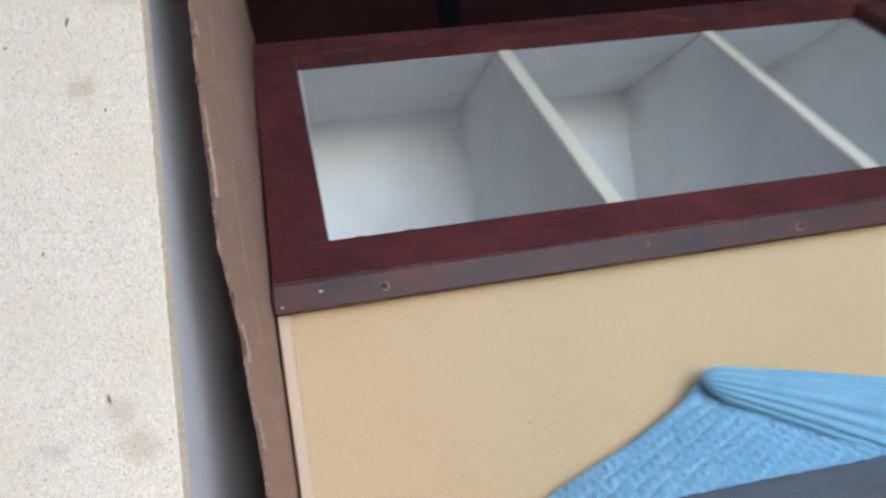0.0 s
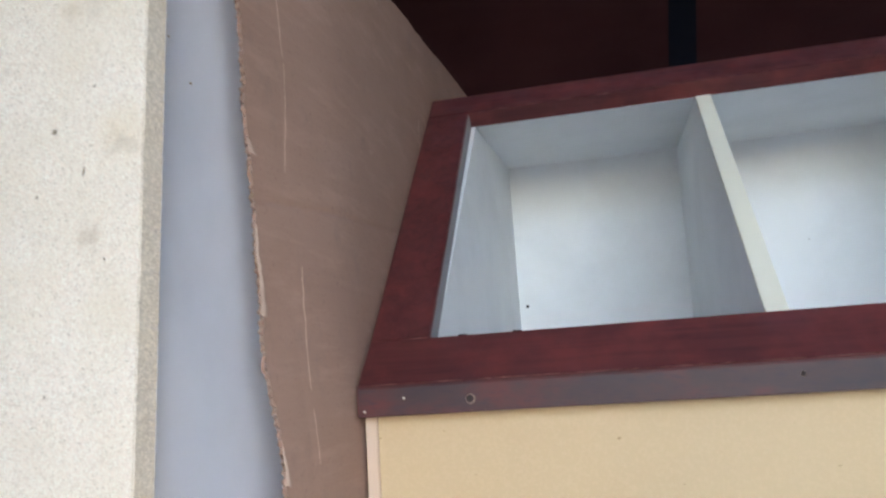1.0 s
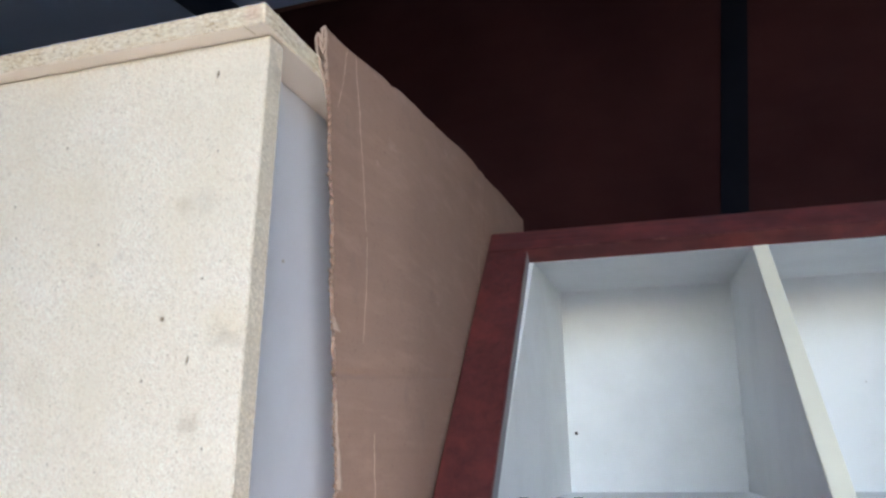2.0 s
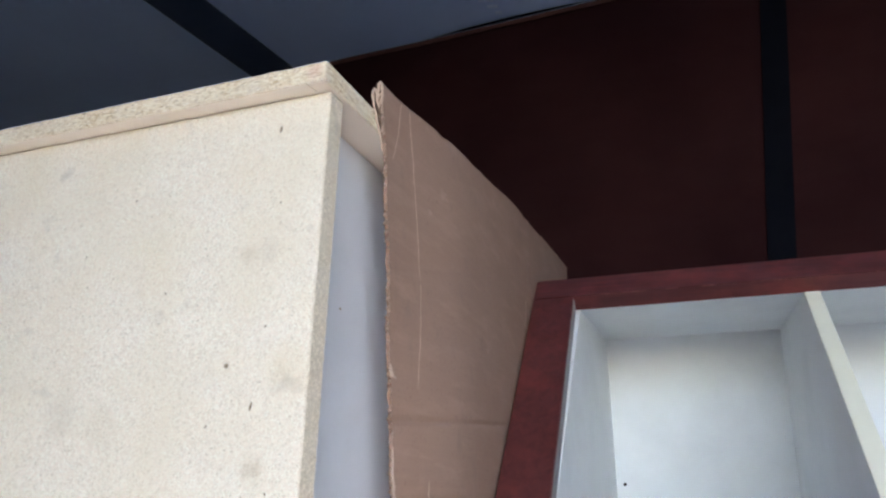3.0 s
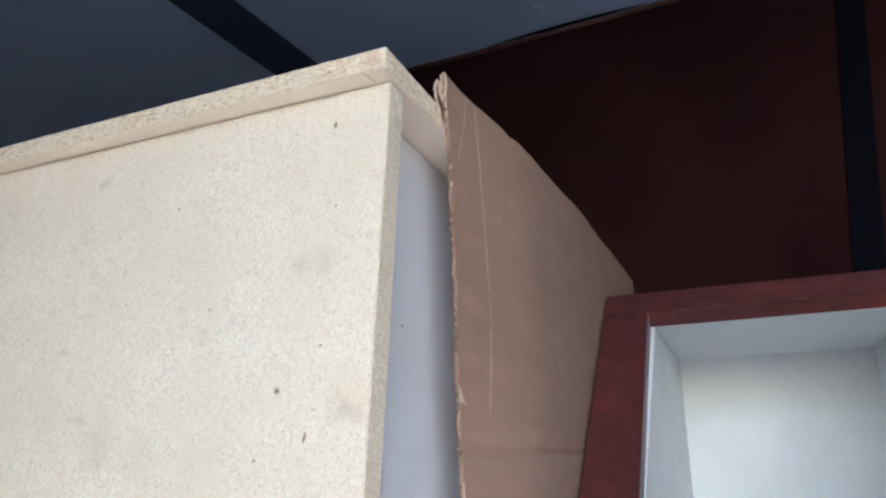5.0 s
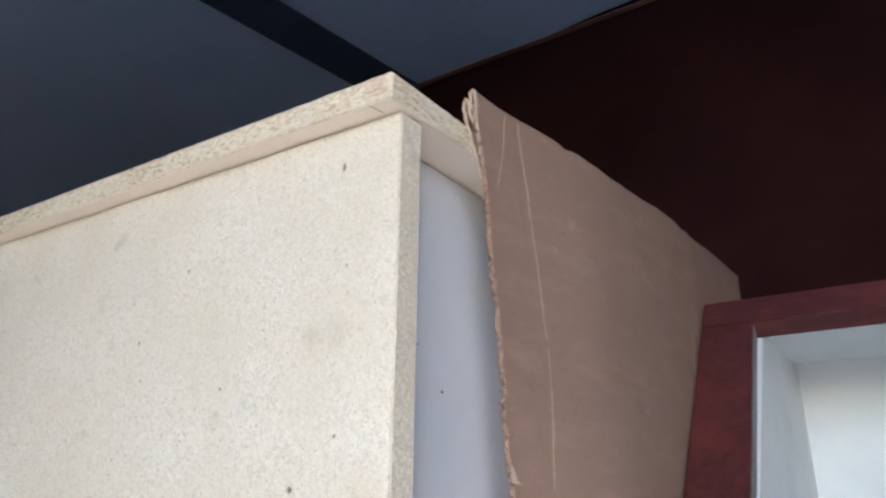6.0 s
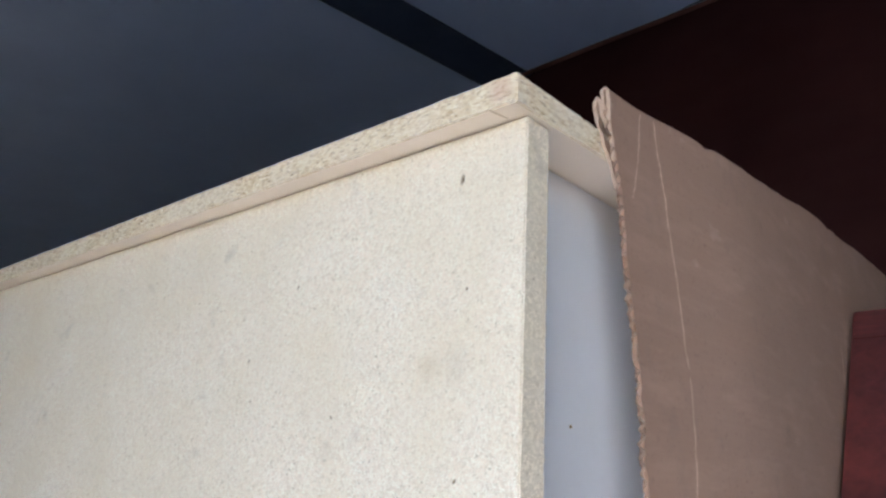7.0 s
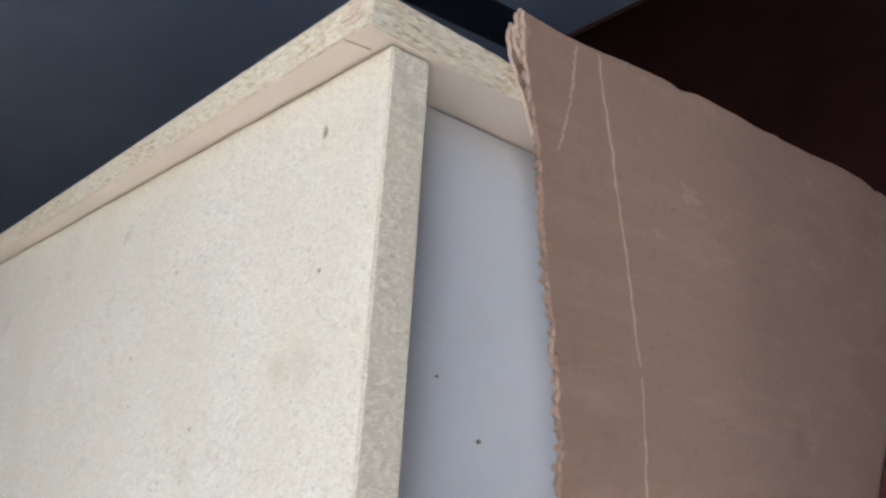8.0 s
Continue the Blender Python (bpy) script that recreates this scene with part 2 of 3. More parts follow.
def sheet_paint(name, colour, second, rough, scale, spec=0.5):
    m, t, b = nodes(name, rough, 0.0, spec)
    v = coords(t)
    col = blend(t, colour, second, ramp(t, noise_tex(t, v, scale, 6.0), [(0.35, grey(0)), (0.7, grey(1))]))
    t.links.new(col, b.inputs["Base Color"])
    r = ramp(t, noise_tex(t, coords(t, (1, 3, 3)), 12.0, 5.0), [(0.3, grey(rough * 0.85)), (0.7, grey(min(1, rough * 1.25)))])
    t.links.new(r, b.inputs["Roughness"])
    relief(t, b, noise_tex(t, v, 5.0, 3.0), 0.2, 0.01)
    return m


CEILING = sheet_paint("dark_grey_lining", (0.46, 0.61, 0.90), (0.40, 0.54, 0.82), 0.35, 5.0)
BAND = sheet_paint("black_blue_strip", (0.0065, 0.0075, 0.012), (0.004, 0.005, 0.008), 0.95, 8.0, 0.03)
BAND_BLUE = sheet_paint("navy_joint_strip", (0.055, 0.075, 0.125), (0.04, 0.055, 0.095), 0.8, 8.0, 0.1)
REDWALL = sheet_paint("dark_red_brown_lining", (0.034, 0.0120, 0.0130), (0.021, 0.0072, 0.0085), 0.85, 4.0, 0.06)
SEAM = sheet_paint("brown_lining_lip", (0.13, 0.062, 0.052), (0.06, 0.026, 0.024), 0.7, 9.0, 0.2)
MARK = sheet_paint("faint_pale_print", (0.60, 0.71, 0.92), (0.50, 0.62, 0.84), 0.5, 60.0)
PLASTER = sheet_paint("dim_plaster", (0.32, 0.30, 0.28), (0.25, 0.24, 0.23), 0.9, 3.0)
FLOOR = sheet_paint("concrete_floor", (0.44, 0.39, 0.335), (0.36, 0.315, 0.27), 0.8, 4.0)
GROUND = sheet_paint("yard_asphalt", (0.14, 0.135, 0.13), (0.10, 0.10, 0.10), 0.95, 2.0)
GREY = sheet_paint("grey_laminate", (0.20, 0.197, 0.20), (0.16, 0.158, 0.162), 0.5, 14.0)
STEEL = nodes("bright_steel", 0.3, 1.0)[0]
STEEL.node_tree.nodes["Principled BSDF"].inputs["Base Color"].default_value = (0.55, 0.54, 0.52, 1)
DARK = sheet_paint("hole_shade_and_wire_black", (0.02, 0.014, 0.012), (0.03, 0.02, 0.015), 0.9, 90.0)


PIT = sheet_paint("gouge_bottom", (0.24, 0.18, 0.12), (0.16, 0.12, 0.08), 0.9, 300.0)
PIT_RIM = sheet_paint("gouge_rim", (0.48, 0.40, 0.30), (0.38, 0.31, 0.23), 0.9, 300.0)


def wool():
    m, t, b = nodes("pale_blue_wool", 0.9, 0.0, 0.15)
    b.inputs["Sheen Weight"].default_value = 0.4
    v = coords(t)
    col = blend(t, (0.165, 0.40, 0.585), (0.245, 0.50, 0.66), noise_tex(t, v, 240.0, 4.0))
    col = blend(t, col, (0.125, 0.325, 0.52), ramp(t, noise_tex(t, v, 30.0, 3.0), [(0.5, grey(0)), (0.8, grey(0.5))]))
    t.links.new(col, b.inputs["Base Color"])
    relief(t, b, noise_tex(t, v, 900.0, 3.0), 0.5, 0.0015)
    return m


WOOL = wool()


# ---- building helpers ----
def part(name, bm, material, parent=None, label="", smooth=False):
    me = bpy.data.meshes.new(name)
    bmesh.ops.recalc_face_normals(bm, faces=bm.faces)
    bm.to_mesh(me)
    bm.free()
    for m in material if isinstance(material, (list, tuple)) else [material]:
        me.materials.append(m)
    if smooth:
        for p in me.polygons:
            p.use_smooth = True
    ob = new(name, me)
    ob.parent = parent
    if label:
        ob["label"] = label
    return ob


def box(x0, x1, y0, y1, z0, z1, bevel=0.0, segments=2):
    bm = bmesh.new()
    bmesh.ops.create_cube(bm, size=1.0)
    for v in bm.verts:
        v.co = Vector(((x0 + x1) / 2 + v.co.x * (x1 - x0), (y0 + y1) / 2 + v.co.y * (y1 - y0), (z0 + z1) / 2 + v.co.z * (z1 - z0)))
    if bevel:
        bmesh.ops.bevel(bm, geom=bm.edges[:], offset=bevel, segments=segments, affect="EDGES")
    return bm


def prism(points, x0, x1, bevel=0.0):
    """A profile in (y, z), drawn out along x."""
    bm = bmesh.new()
    a = [bm.verts.new((x0, y, z)) for y, z in points]
    b = [bm.verts.new((x1, y, z)) for y, z in points]
    n = len(points)
    bm.faces.new(a)
    bm.faces.new(b[::-1])
    for i in range(n):
        bm.faces.new((a[i], b[i], b[(i + 1) % n], a[(i + 1) % n]))
    if bevel:
        bmesh.ops.bevel(bm, geom=bm.edges[:], offset=bevel, segments=2, affect="EDGES")
    return bm


def prism_plan(points, z0, z1):
    """An outline in (x, y), drawn up from z0 to z1."""
    bm = bmesh.new()
    a = [bm.verts.new((x, y, z0)) for x, y in points]
    b = [bm.verts.new((x, y, z1)) for x, y in points]
    n = len(points)
    bm.faces.new(a)
    bm.faces.new(b[::-1])
    for i in range(n):
        bm.faces.new((a[i], b[i], b[(i + 1) % n], a[(i + 1) % n]))
    return bm


def grid(f, nu, nv):
    """A sheet of nu by nv cells; f(u, v) gives a point for u, v from 0 to 1."""
    bm = bmesh.new()
    vs = [[bm.verts.new(f(i / nu, j / nv)) for j in range(nv + 1)] for i in range(nu + 1)]
    for i in range(nu):
        for j in range(nv):
            bm.faces.new((vs[i][j], vs[i + 1][j], vs[i + 1][j + 1], vs[i][j + 1]))
    return bm


def curve(points, x):
    """A smooth line through (x, value) pairs."""
    if x <= points[0][0]:
        return points[0][1]
    for (a, p), (b, q) in zip(points, points[1:]):
        if x <= b:
            k = (x - a) / (b - a)
            k = k * k * (3 - 2 * k)
            return p + (q - p) * k
    return points[-1][1]


def chain(points, x):
    """A line through (x, value) pairs with softly rounded corners."""
    total = 0.0
    for shift in (-0.018, -0.006, 0.006, 0.018):
        k = min(max(x + shift, points[0][0]), points[-1][0])
        for (a, p), (b, q) in zip(points, points[1:]):
            if k <= b:
                total += p + (q - p) * (k - a) / (b - a)
                break
    return total / 4


def rough(a, b, c=0.0):
    return noise.noise(Vector((a, b, c)))


# ---- the setting ----
H, W, FRONT = 2.40, 0.675, -1.3
ROOM = pose(-0.2, W, 0, 0, 0, -3.5) @ Matrix.Translation((0.2, -W, 0))
tagged(part("floor", box(-3.95, 2.35, FRONT - 0.1, W + 0.7, -0.1, 0.0), FLOOR), "sandy concrete floor of an open store room", "floor", kind="structure")
tagged(part("ground", box(-400, 400, -400, 400, -0.5, -0.104), GROUND), "worn grey asphalt yard in front of the open store room", "ground", kind="structure")


def ceiling_mesh():
    return box(-4.1, 2.5, FRONT - 0.35, W + 0.5, H, H + 0.1)


tagged(part("ceiling", ceiling_mesh(), CEILING), "dark grey smooth lining sheets overhead", "ceiling", kind="structure")
band = part("ceiling_trim", box(-0.052, 0.052, -1.40, 0.22, -0.004, 0.0, 0.001), BAND_BLUE)
band.matrix_world = pose(-0.693, W + 0.012, H - 0.001, 0, 0, -10.3)
tagged(band, "blackish blue strip covering a joint overhead", "trim", kind="structure")


CORNER = -0.69


def bowed_seam():
    def f(u, v):
        x = CORNER + (2.3 - CORNER) * u
        return (x, W - 0.004 - 0.012 * v - 0.003 * rough(x * 2.0, 0.0), H - 0.004 - 0.006 * math.sin(v * 3.14) - 0.002 * rough(x * 5, 2.0))
    return grid(f, 120, 4)


tagged(part("seam_trim", bowed_seam(), SEAM, None, "", True), "thin red-brown lip along the top of the lining", "trim", kind="structure")


def seam_gap_shade():
    """Where the overhead sheet sags off the wall lining: a near-black sheet as shade."""
    def f(u, v):
        x = -0.33 + 0.36 * u
        wide = 0.012 * abs(math.sin(u * 3.14159)) ** 0.7 + 0.003 * rough(x * 14, 4.0) * math.sin(u * 3.1416)
        return (x, W - 0.014 - max(0.0004, wide) * v - 0.004 * u, H - 0.0035 - 0.002 * v)
    return grid(f, 60, 2)


gap_shade_strip = part("gap_shade_strip", seam_gap_shade(), BAND, None, "", True)
tagged(gap_shade_strip, "near-black strip for the shade in the gap along the overhead joint", "trim", kind="structure")
ceiling_mark = new("ceiling_mark")
for i in range(5):
    bar = part("bar", box(-0.030 + 0.004 * i, 0.012 - 0.003 * i, -0.0042, 0.0042, -0.0024, 0.0, 0.0008), MARK, ceiling_mark)
    bar.matrix_local = pose(0.007 * i - 0.012, 0.022 * i - 0.044, 0, 0, 0, 14)
ceiling_mark.matrix_world = pose(-0.172, 0.585, H - 0.0012)
tagged(ceiling_mark, "faint pale stamped bars on the overhead sheet", "mark")
tagged(part("wall_north", box(CORNER, 2.4, W, W + 0.1, -0.1, H), REDWALL), "dark red-brown lined wall behind the furniture", "wall", kind="structure")
wall_recess = part("wall_recess", prism_plan([(CORNER, W + 0.1), (CORNER + 0.1, W + 0.1), (CORNER + 0.1, W + 0.45), (-4.0, W + 0.45), (-4.0, W + 0.35), (CORNER, W + 0.35)], -0.1, H), PLASTER)
tagged(wall_recess, "plain wall set back behind the tall cabinet", "wall", kind="structure")
strip = part("wall_trim", box(-0.021, 0.021, -0.006, 0.0, -1.2, 0.72, 0.001), BAND)
strip.matrix_world = ROOM @ pose(0.265, W - 0.001, 1.7, 0, 6.0, 0)
tagged(strip, "black upright strip covering a wall joint", "trim", kind="structure")
for ob in (bpy.data.objects["ceiling"], bpy.data.objects["seam_trim"], gap_shade_strip, wall_recess, bpy.data.objects["wall_north"]):
    ob.matrix_world = ROOM
# Side walls added out of view; the east one darkens the right side.
tagged(part("wall_east_added", box(2.2, 2.3, FRONT + 0.002, 0.5, -0.1, H - 0.002), PLASTER), "added grey side wall out of view, closing off side light", "wall", kind="structure")
tagged(part("wall_west_added", box(-3.9, -3.8, FRONT + 0.002, 1.35, -0.1, H - 0.002), PLASTER), "added grey side wall out of view, closing off side light", "wall", kind="structure")


# ---- an added unseen wall: its wide opening and lintel shape the daylight ----
# The jambs are set to dim the chipboard's left part and the card.
JAMB, EAST_JAMB, LINTEL = 0.0, 1.16, 2.36


def front_blocker_mesh():
    bm = box(-3.9, JAMB, FRONT - 0.1, FRONT, -0.1, H + 0.02)
    for x0, x1, z0 in ((JAMB, EAST_JAMB, LINTEL), (EAST_JAMB, 2.3, -0.1)):
        extra = box(x0, x1, FRONT - 0.1, FRONT, z0, H + 0.02)
        tmp = bpy.data.meshes.new("lintel")
        extra.to_mesh(tmp)
        extra.free()
        bm.from_mesh(tmp)
        bpy.data.meshes.remove(tmp)
    return bm


tagged(part("wall_front_blocker", front_blocker_mesh(), PLASTER), "added unseen wall whose wide opening limits the daylight", "wall", kind="structure")


# ---- the raw chipboard cabinet ----
def pit(name, x, z, rx, rz, parent, turn=0.0):
    """A shallow ragged gouge in a face that looks to -y."""
    bm = bmesh.new()
    rim = []
    for i in range(14):
        a = i * 6.2832 / 14
        k = 1 + 0.35 * rough(math.cos(a) * 2 + x * 90, math.sin(a) * 2 + z * 90)
        p = Vector((rx * k * math.cos(a), 0, rz * k * math.sin(a)))
        p.rotate(Euler((0, radians(turn), 0)))
        rim.append((p, bm.verts.new((x + p.x, -0.0006, z + p.z))))
    inner = [bm.verts.new((x + p.x * 0.55, -0.0003, z + p.z * 0.55)) for p, v in rim]
    for i in range(14):
        bm.faces.new((rim[i][1], rim[(i + 1) % 14][1], inner[(i + 1) % 14], inner[i]))
    bm.faces.new(inner)
    ob = part(name, bm, [PIT_RIM, PIT], parent)
    ob.data.polygons[len(ob.data.polygons) - 1].material_index = 1
    return ob


def chipped(bm, cuts, axis, amount):
    """Cut a board's long edges into short pieces and crumble the far arris along one axis a little."""
    for along, count in enumerate(cuts):
        if count:
            span = max(v.co[along] for v in bm.verts) - min(v.co[along] for v in bm.verts)
            long = [e for e in bm.edges if abs(e.verts[0].co[along] - e.verts[1].co[along]) > 0.8 * span]
            bmesh.ops.subdivide_edges(bm, edges=long, cuts=count, use_grid_fill=True)
    high = max(v.co[axis] for v in bm.verts)
    for v in bm.verts:
        if high - v.co[axis] < 0.0003:
            v.co[axis] -= amount * max(-0.3, rough(v.co.x * 330, v.co.y * 330, v.co.z * 330) + 0.1)
    return bm


def chipboard_cabinet():
    thing = tagged(new("chipboard_cabinet"), "tall cabinet of raw chipboard with white melamine inside faces", "cabinet")
    low = -1.690
    side = part("side_panel", chipped(box(-0.75, 0.0, 0.0, 0.016, low, 0.0, 0.0007), (0, 0, 700), 0, 0.0006), [CHIP, CHIP_SAWN], thing, "raw speckled chipboard panel")
    for p in side.data.polygons:
        p.material_index = 1 if p.normal.x > 0.6 else 0
    board = part("top_board", chipped(box(-0.77, 0.0030, -0.0118, 0.165, 0.0004, 0.0140, 0.0007), (420, 110, 0), 2, 0.0008), [CHIP_EDGE, WHITE_WARM_BOUNCE, CHIP], thing, "chipboard top with a white underside and raw edges")
    for p in board.data.polygons:
        p.material_index = 1 if p.normal.z < -0.6 else 2 if p.normal.z > 0.6 else 0
    inner = part("inner_panel", box(-0.0395, -0.0235, 0.0165, 0.42, low, -0.0002, 0.0006), WHITE, thing, "white melamine panel set back from the edge")
    part("back_panel", box(-0.75, -0.040, 0.404, 0.42, low, 0.0), WHITE, thing)
    line = part("joint_line", box(-0.00012, 0.00012, -0.0048, 0.0048, -0.0002, 0.0004), PIT_RIM, board, "thin joint line")
    line.matrix_local = pose(-0.0095, -0.0067, 0.0002, 0, 0, -10)
    for x, z, rx, rz, turn in ((-0.033, -0.021, 0.0011, 0.0026, 8), (-0.0537, -0.1665, 0.0018, 0.0016, 0), (-0.0345, -0.1895, 0.0009, 0.0028, 12), (-0.028, -0.3685, 0.0011, 0.0026, -10),
                              (-0.063, -0.200, 0.0006, 0.0012, 40), (-0.028, -0.070, 0.0006, 0.0009, 0), (-0.030, -0.145, 0.0007, 0.0012, 30), (-0.020, -0.235, 0.0006, 0.0012, -20),
                              (-0.140, -0.055, 0.0007, 0.0012, 30), (-0.105, -0.120, 0.0005, 0.0011, -40), (-0.175, -0.09, 0.0006, 0.0010, 0), (-0.052, -0.300, 0.0007, 0.0011, 15)):
        pit("gouge", x, z, rx, rz, side, turn)
    for y, z, r in ((0.0479, -0.0979, 0.0010), (0.0697, -0.1184, 0.0014), (0.038, -0.205, 0.0009)):
        mark = pit("chip_mark", 0.0, 0.0, r, r * 0.6, inner)
        mark.matrix_local = pose(-0.0237, y, z, 0, 0, 90)
    thing.matrix_world = pose(-0.0754, -0.2379, 1.7096, 0, 1.59, -4.02)
    return thing


chipboard_cabinet()


# ---- the mahogany-fronted cabinet with a sloping face ----
SY, SZ = 0.224 / 0.3276, 0.239 / 0.3276


def slope(s, d):
    """A point (y, z) of the sloping face: s up along it, d in behind it."""
    return (SY * s + SZ * d, 1.44 + SZ * s - SY * d)


def sloping_cabinet():
    thing = tagged(new("sloping_cabinet"), "cabinet with a mahogany stained sloping frame and white compartments", "cabinet")
    xl, xr = -0.046, 0.786
    back, roof, sill = 0.503, 1.703, 1.425
    low = [slope(0, 0), (-0.034, 1.407), (-0.036, 1.405), (-0.036, 1.3852), (-0.016, 1.3852), (-0.002, 1.395), slope(-0.012, 0.018), slope(0, 0.018)]
    rail = part("bottom_rail", prism(low, xl, xr, 0.0007), [MAHOGANY_X, MAHOGANY_WORN], thing, "mahogany rail with a scuffed purple-grey lower face")
    for p in rail.data.polygons:
        p.material_index = 1 if p.normal.y < -0.9 else 0
    part("top_rail", prism([slope(0.359, 0), slope(0.401, 0), slope(0.401, 0.0197), slope(0.359, 0.0197)], xl, xr, 0.0012), MAHOGANY_X, thing)
    part("stile", prism([slope(0.0004, 0), slope(0.3586, 0), slope(0.3586, 0.018), slope(0.0004, 0.018)], xl, 0.0, 0.0008), MAHOGANY_Z, thing)
    part("stile", prism([slope(0.0004, 0), slope(0.3586, 0), slope(0.3586, 0.018), slope(0.0004, 0.018)], 0.7405, xr, 0.0008), MAHOGANY_Z, thing)
    part("stile_edge", prism([slope(0.0008, 0.003), slope(0.358, 0.003), slope(0.358, 0.0178), slope(0.0008, 0.0178)], 0.0001, 0.0006), RAW_EDGE, thing, "grey unpainted inner edge of the frame")
    # pale strips on the arrises: wear, plus a highlight put into the colour
    for name, points, x0, x1 in (("worn_lit_edge", [(-0.0352, 1.4074), (-0.0344, 1.4078), (-0.0348, 1.4066)], xl, xr), ("worn_lit_edge", [slope(0.3588, -0.0003), slope(0.3597, -0.0003), slope(0.3588, 0.0006)], 0.0, 0.74),
                                 ("worn_lit_edge", [slope(-0.001, -0.0003), slope(0.0, -0.0003), slope(-0.0005, 0.0004)], xl, 0.0)):
        part(name, prism(points, x0, x1), WORN_LIT_EDGE, thing, "pale worn edge of the wood with its highlight coloured in")
    bm = prism([(-0.0345, 1.4075), (-0.036, 1.404), (-0.036, 1.386), (-0.0352, 1.386), (-0.0352, 1.404), (-0.0337, 1.4070)], xl - 0.0003, xl + 0.0005)
    part("worn_lit_edge", bm, WORN_LIT_EDGE, thing, "pale worn edge of the wood with its highlight coloured in")
    # the carcass behind the frame
    wall_profile = [slope(-0.01, 0.0185), slope(0.398, 0.0205), (back + 0.012, 1.7325), (back + 0.012, sill - 0.012), (0.012, sill - 0.012)]
    bm = prism(wall_profile, xl + 0.001, -0.0006)
    for v in bm.verts:
        if v.co.x > -0.01:
            v.co.x += 0.0106 * max(0.0, v.co.y / back)
    part("side_wall", bm, WHITE_PAINT, thing)
    part("side_wall", prism(wall_profile, 0.740, xr - 0.001), WHITE_PAINT, thing)
    part("back_panel", box(0.002, 0.740, back, back + 0.012, sill - 0.012, 1.7325), WHITE_PAINT, thing)
    part("compartment_floor", box(0.002, 0.740, 0.014, back, sill - 0.014, sill), WHITE_PAINT, thing)
    part("compartment_roof", prism([slope(0.3594, 0.0200), slope(0.396, 0.0208), (back, 1.7325), (back, roof)], 0.002, 0.740), WHITE_PAINT, thing)
    for x, lean in ((0.2387, 0.005), (0.492, 0.024)):
        prof = [slope(0.001, 0.0075), slope(0.3575, 0.0194), slope(0.3575, 0.0205), (back, roof - 0.001), (back, sill), (0.014, sill)]
        band_prof = [slope(0.0015, 0.0050), slope(0.357, 0.0168), slope(0.357, 0.0193), slope(0.0015, 0.0074)]
        made = []
        for points in (prof, band_prof):
            bm = prism(points, x, x + 0.0155, 0.0 if points is prof else 0.0004)
            for v in bm.verts:
                v.co.x += lean * (v.co.z - 1.44) / 0.24
            made.append(bm)
        d = part("divider", made[0], WHITE_PAINT, thing)
        part("edge_band", made[1], EDGE_CREAM, d, "cream edge band along the sloping front")
    # body below
    part("front_board", box(xl + 0.009, xr, -0.020, -0.004, 0.0, 1.3847, 0.0006), FIBRE, thing, "plain yellowish fibreboard front")
    part("edge_strip", box(xl, xl + 0.0088, -0.0215, 0.0, 0.0, 1.3847, 0.0008), PALE_STRIP, thing, "pale unfinished edge strip")
    part("side_board", box(xl, xl + 0.016, 0.0005, back + 0.012, 0.0, sill - 0.013), FIBRE, thing)
    part("side_board", box(xr - 0.016, xr, -0.0035, back + 0.012, 0.0, sill - 0.013), FIBRE, thing)
    # screw holes in the lower face of the rail
    for x, z, r in ((0.035, 1.394, 0.0034), (-0.012, 1.397, 0.0011), (0.248, 1.397, 0.0016), (0.382, 1.3925, 0.0034), (-0.041, 1.389, 0.0010)):
        bm = bmesh.new()
        bmesh.ops.create_cone(bm, cap_ends=False, segments=16, radius1=r * 1.06, radius2=r * 0.84, depth=0.0012)
        bmesh.ops.rotate(bm, verts=bm.verts, cent=(0, 0, 0), matrix=Matrix.Rotation(radians(90), 3, "X"))
        bmesh.ops.translate(bm, verts=bm.verts, vec=(x, -0.0363, z))
        hole = part("screw_hole", bm, KRAFT_PALE, thing, "small worn screw hole", True)
        # Flat disc on the face; near-black puts shade into the larger holes.
        bm = bmesh.new()
        bmesh.ops.create_circle(bm, cap_ends=True, segments=14, radius=r * (0.55 if r > 0.002 else 0.85))
        bmesh.ops.rotate(bm, verts=bm.verts, cent=(0, 0, 0), matrix=Matrix.Rotation(radians(90), 3, "X"))
        bmesh.ops.translate(bm, verts=bm.verts, vec=(x - r * 0.15, -0.0362, z + r * 0.15))
        part("hole_disc", bm, DARK if r > 0.0012 else EDGE_CREAM, hole)
    # bent wire staples on the inner edge of the bottom rail
    for x in (0.022, 0.063):
        y, z = slope(0.0, 0.004)
        bm = bmesh.new()
        for a, b in (((x, 0), (x, 0.0026)), ((x, 0.0026), (x + 0.0060, 0.0030)), ((x + 0.0060, 0.0030), (x + 0.0060, 0))):
            seg = box(min(a[0], b[0]) - 0.0004, max(a[0], b[0]) + 0.0004, y - 0.0004, y + 0.0004, z + min(a[1], b[1]) - 0.0004, z + max(a[1], b[1]) + 0.0004)
            tmp = bpy.data.meshes.new("staple")
            seg.to_mesh(tmp)
            seg.free()
            bm.from_mesh(tmp)
            bpy.data.meshes.remove(tmp)
        part("staple", bm, DARK, thing, "small bent wire staple")
    # dowel hole in the back panel: a flat disc, its shade put into the colour
    bm = bmesh.new()
    bmesh.ops.create_circle(bm, cap_ends=True, segments=12, radius=0.0024)
    bmesh.ops.rotate(bm, verts=bm.verts, cent=(0, 0, 0), matrix=Matrix.Rotation(radians(90), 3, "X"))
    bmesh.ops.translate(bm, verts=bm.verts, vec=(0.021, back - 0.0006, 1.503))
    part("nail_hole", bm, DARK, thing, "small nail hole drawn as a near-black disc")
    return thing


sloping_cabinet()


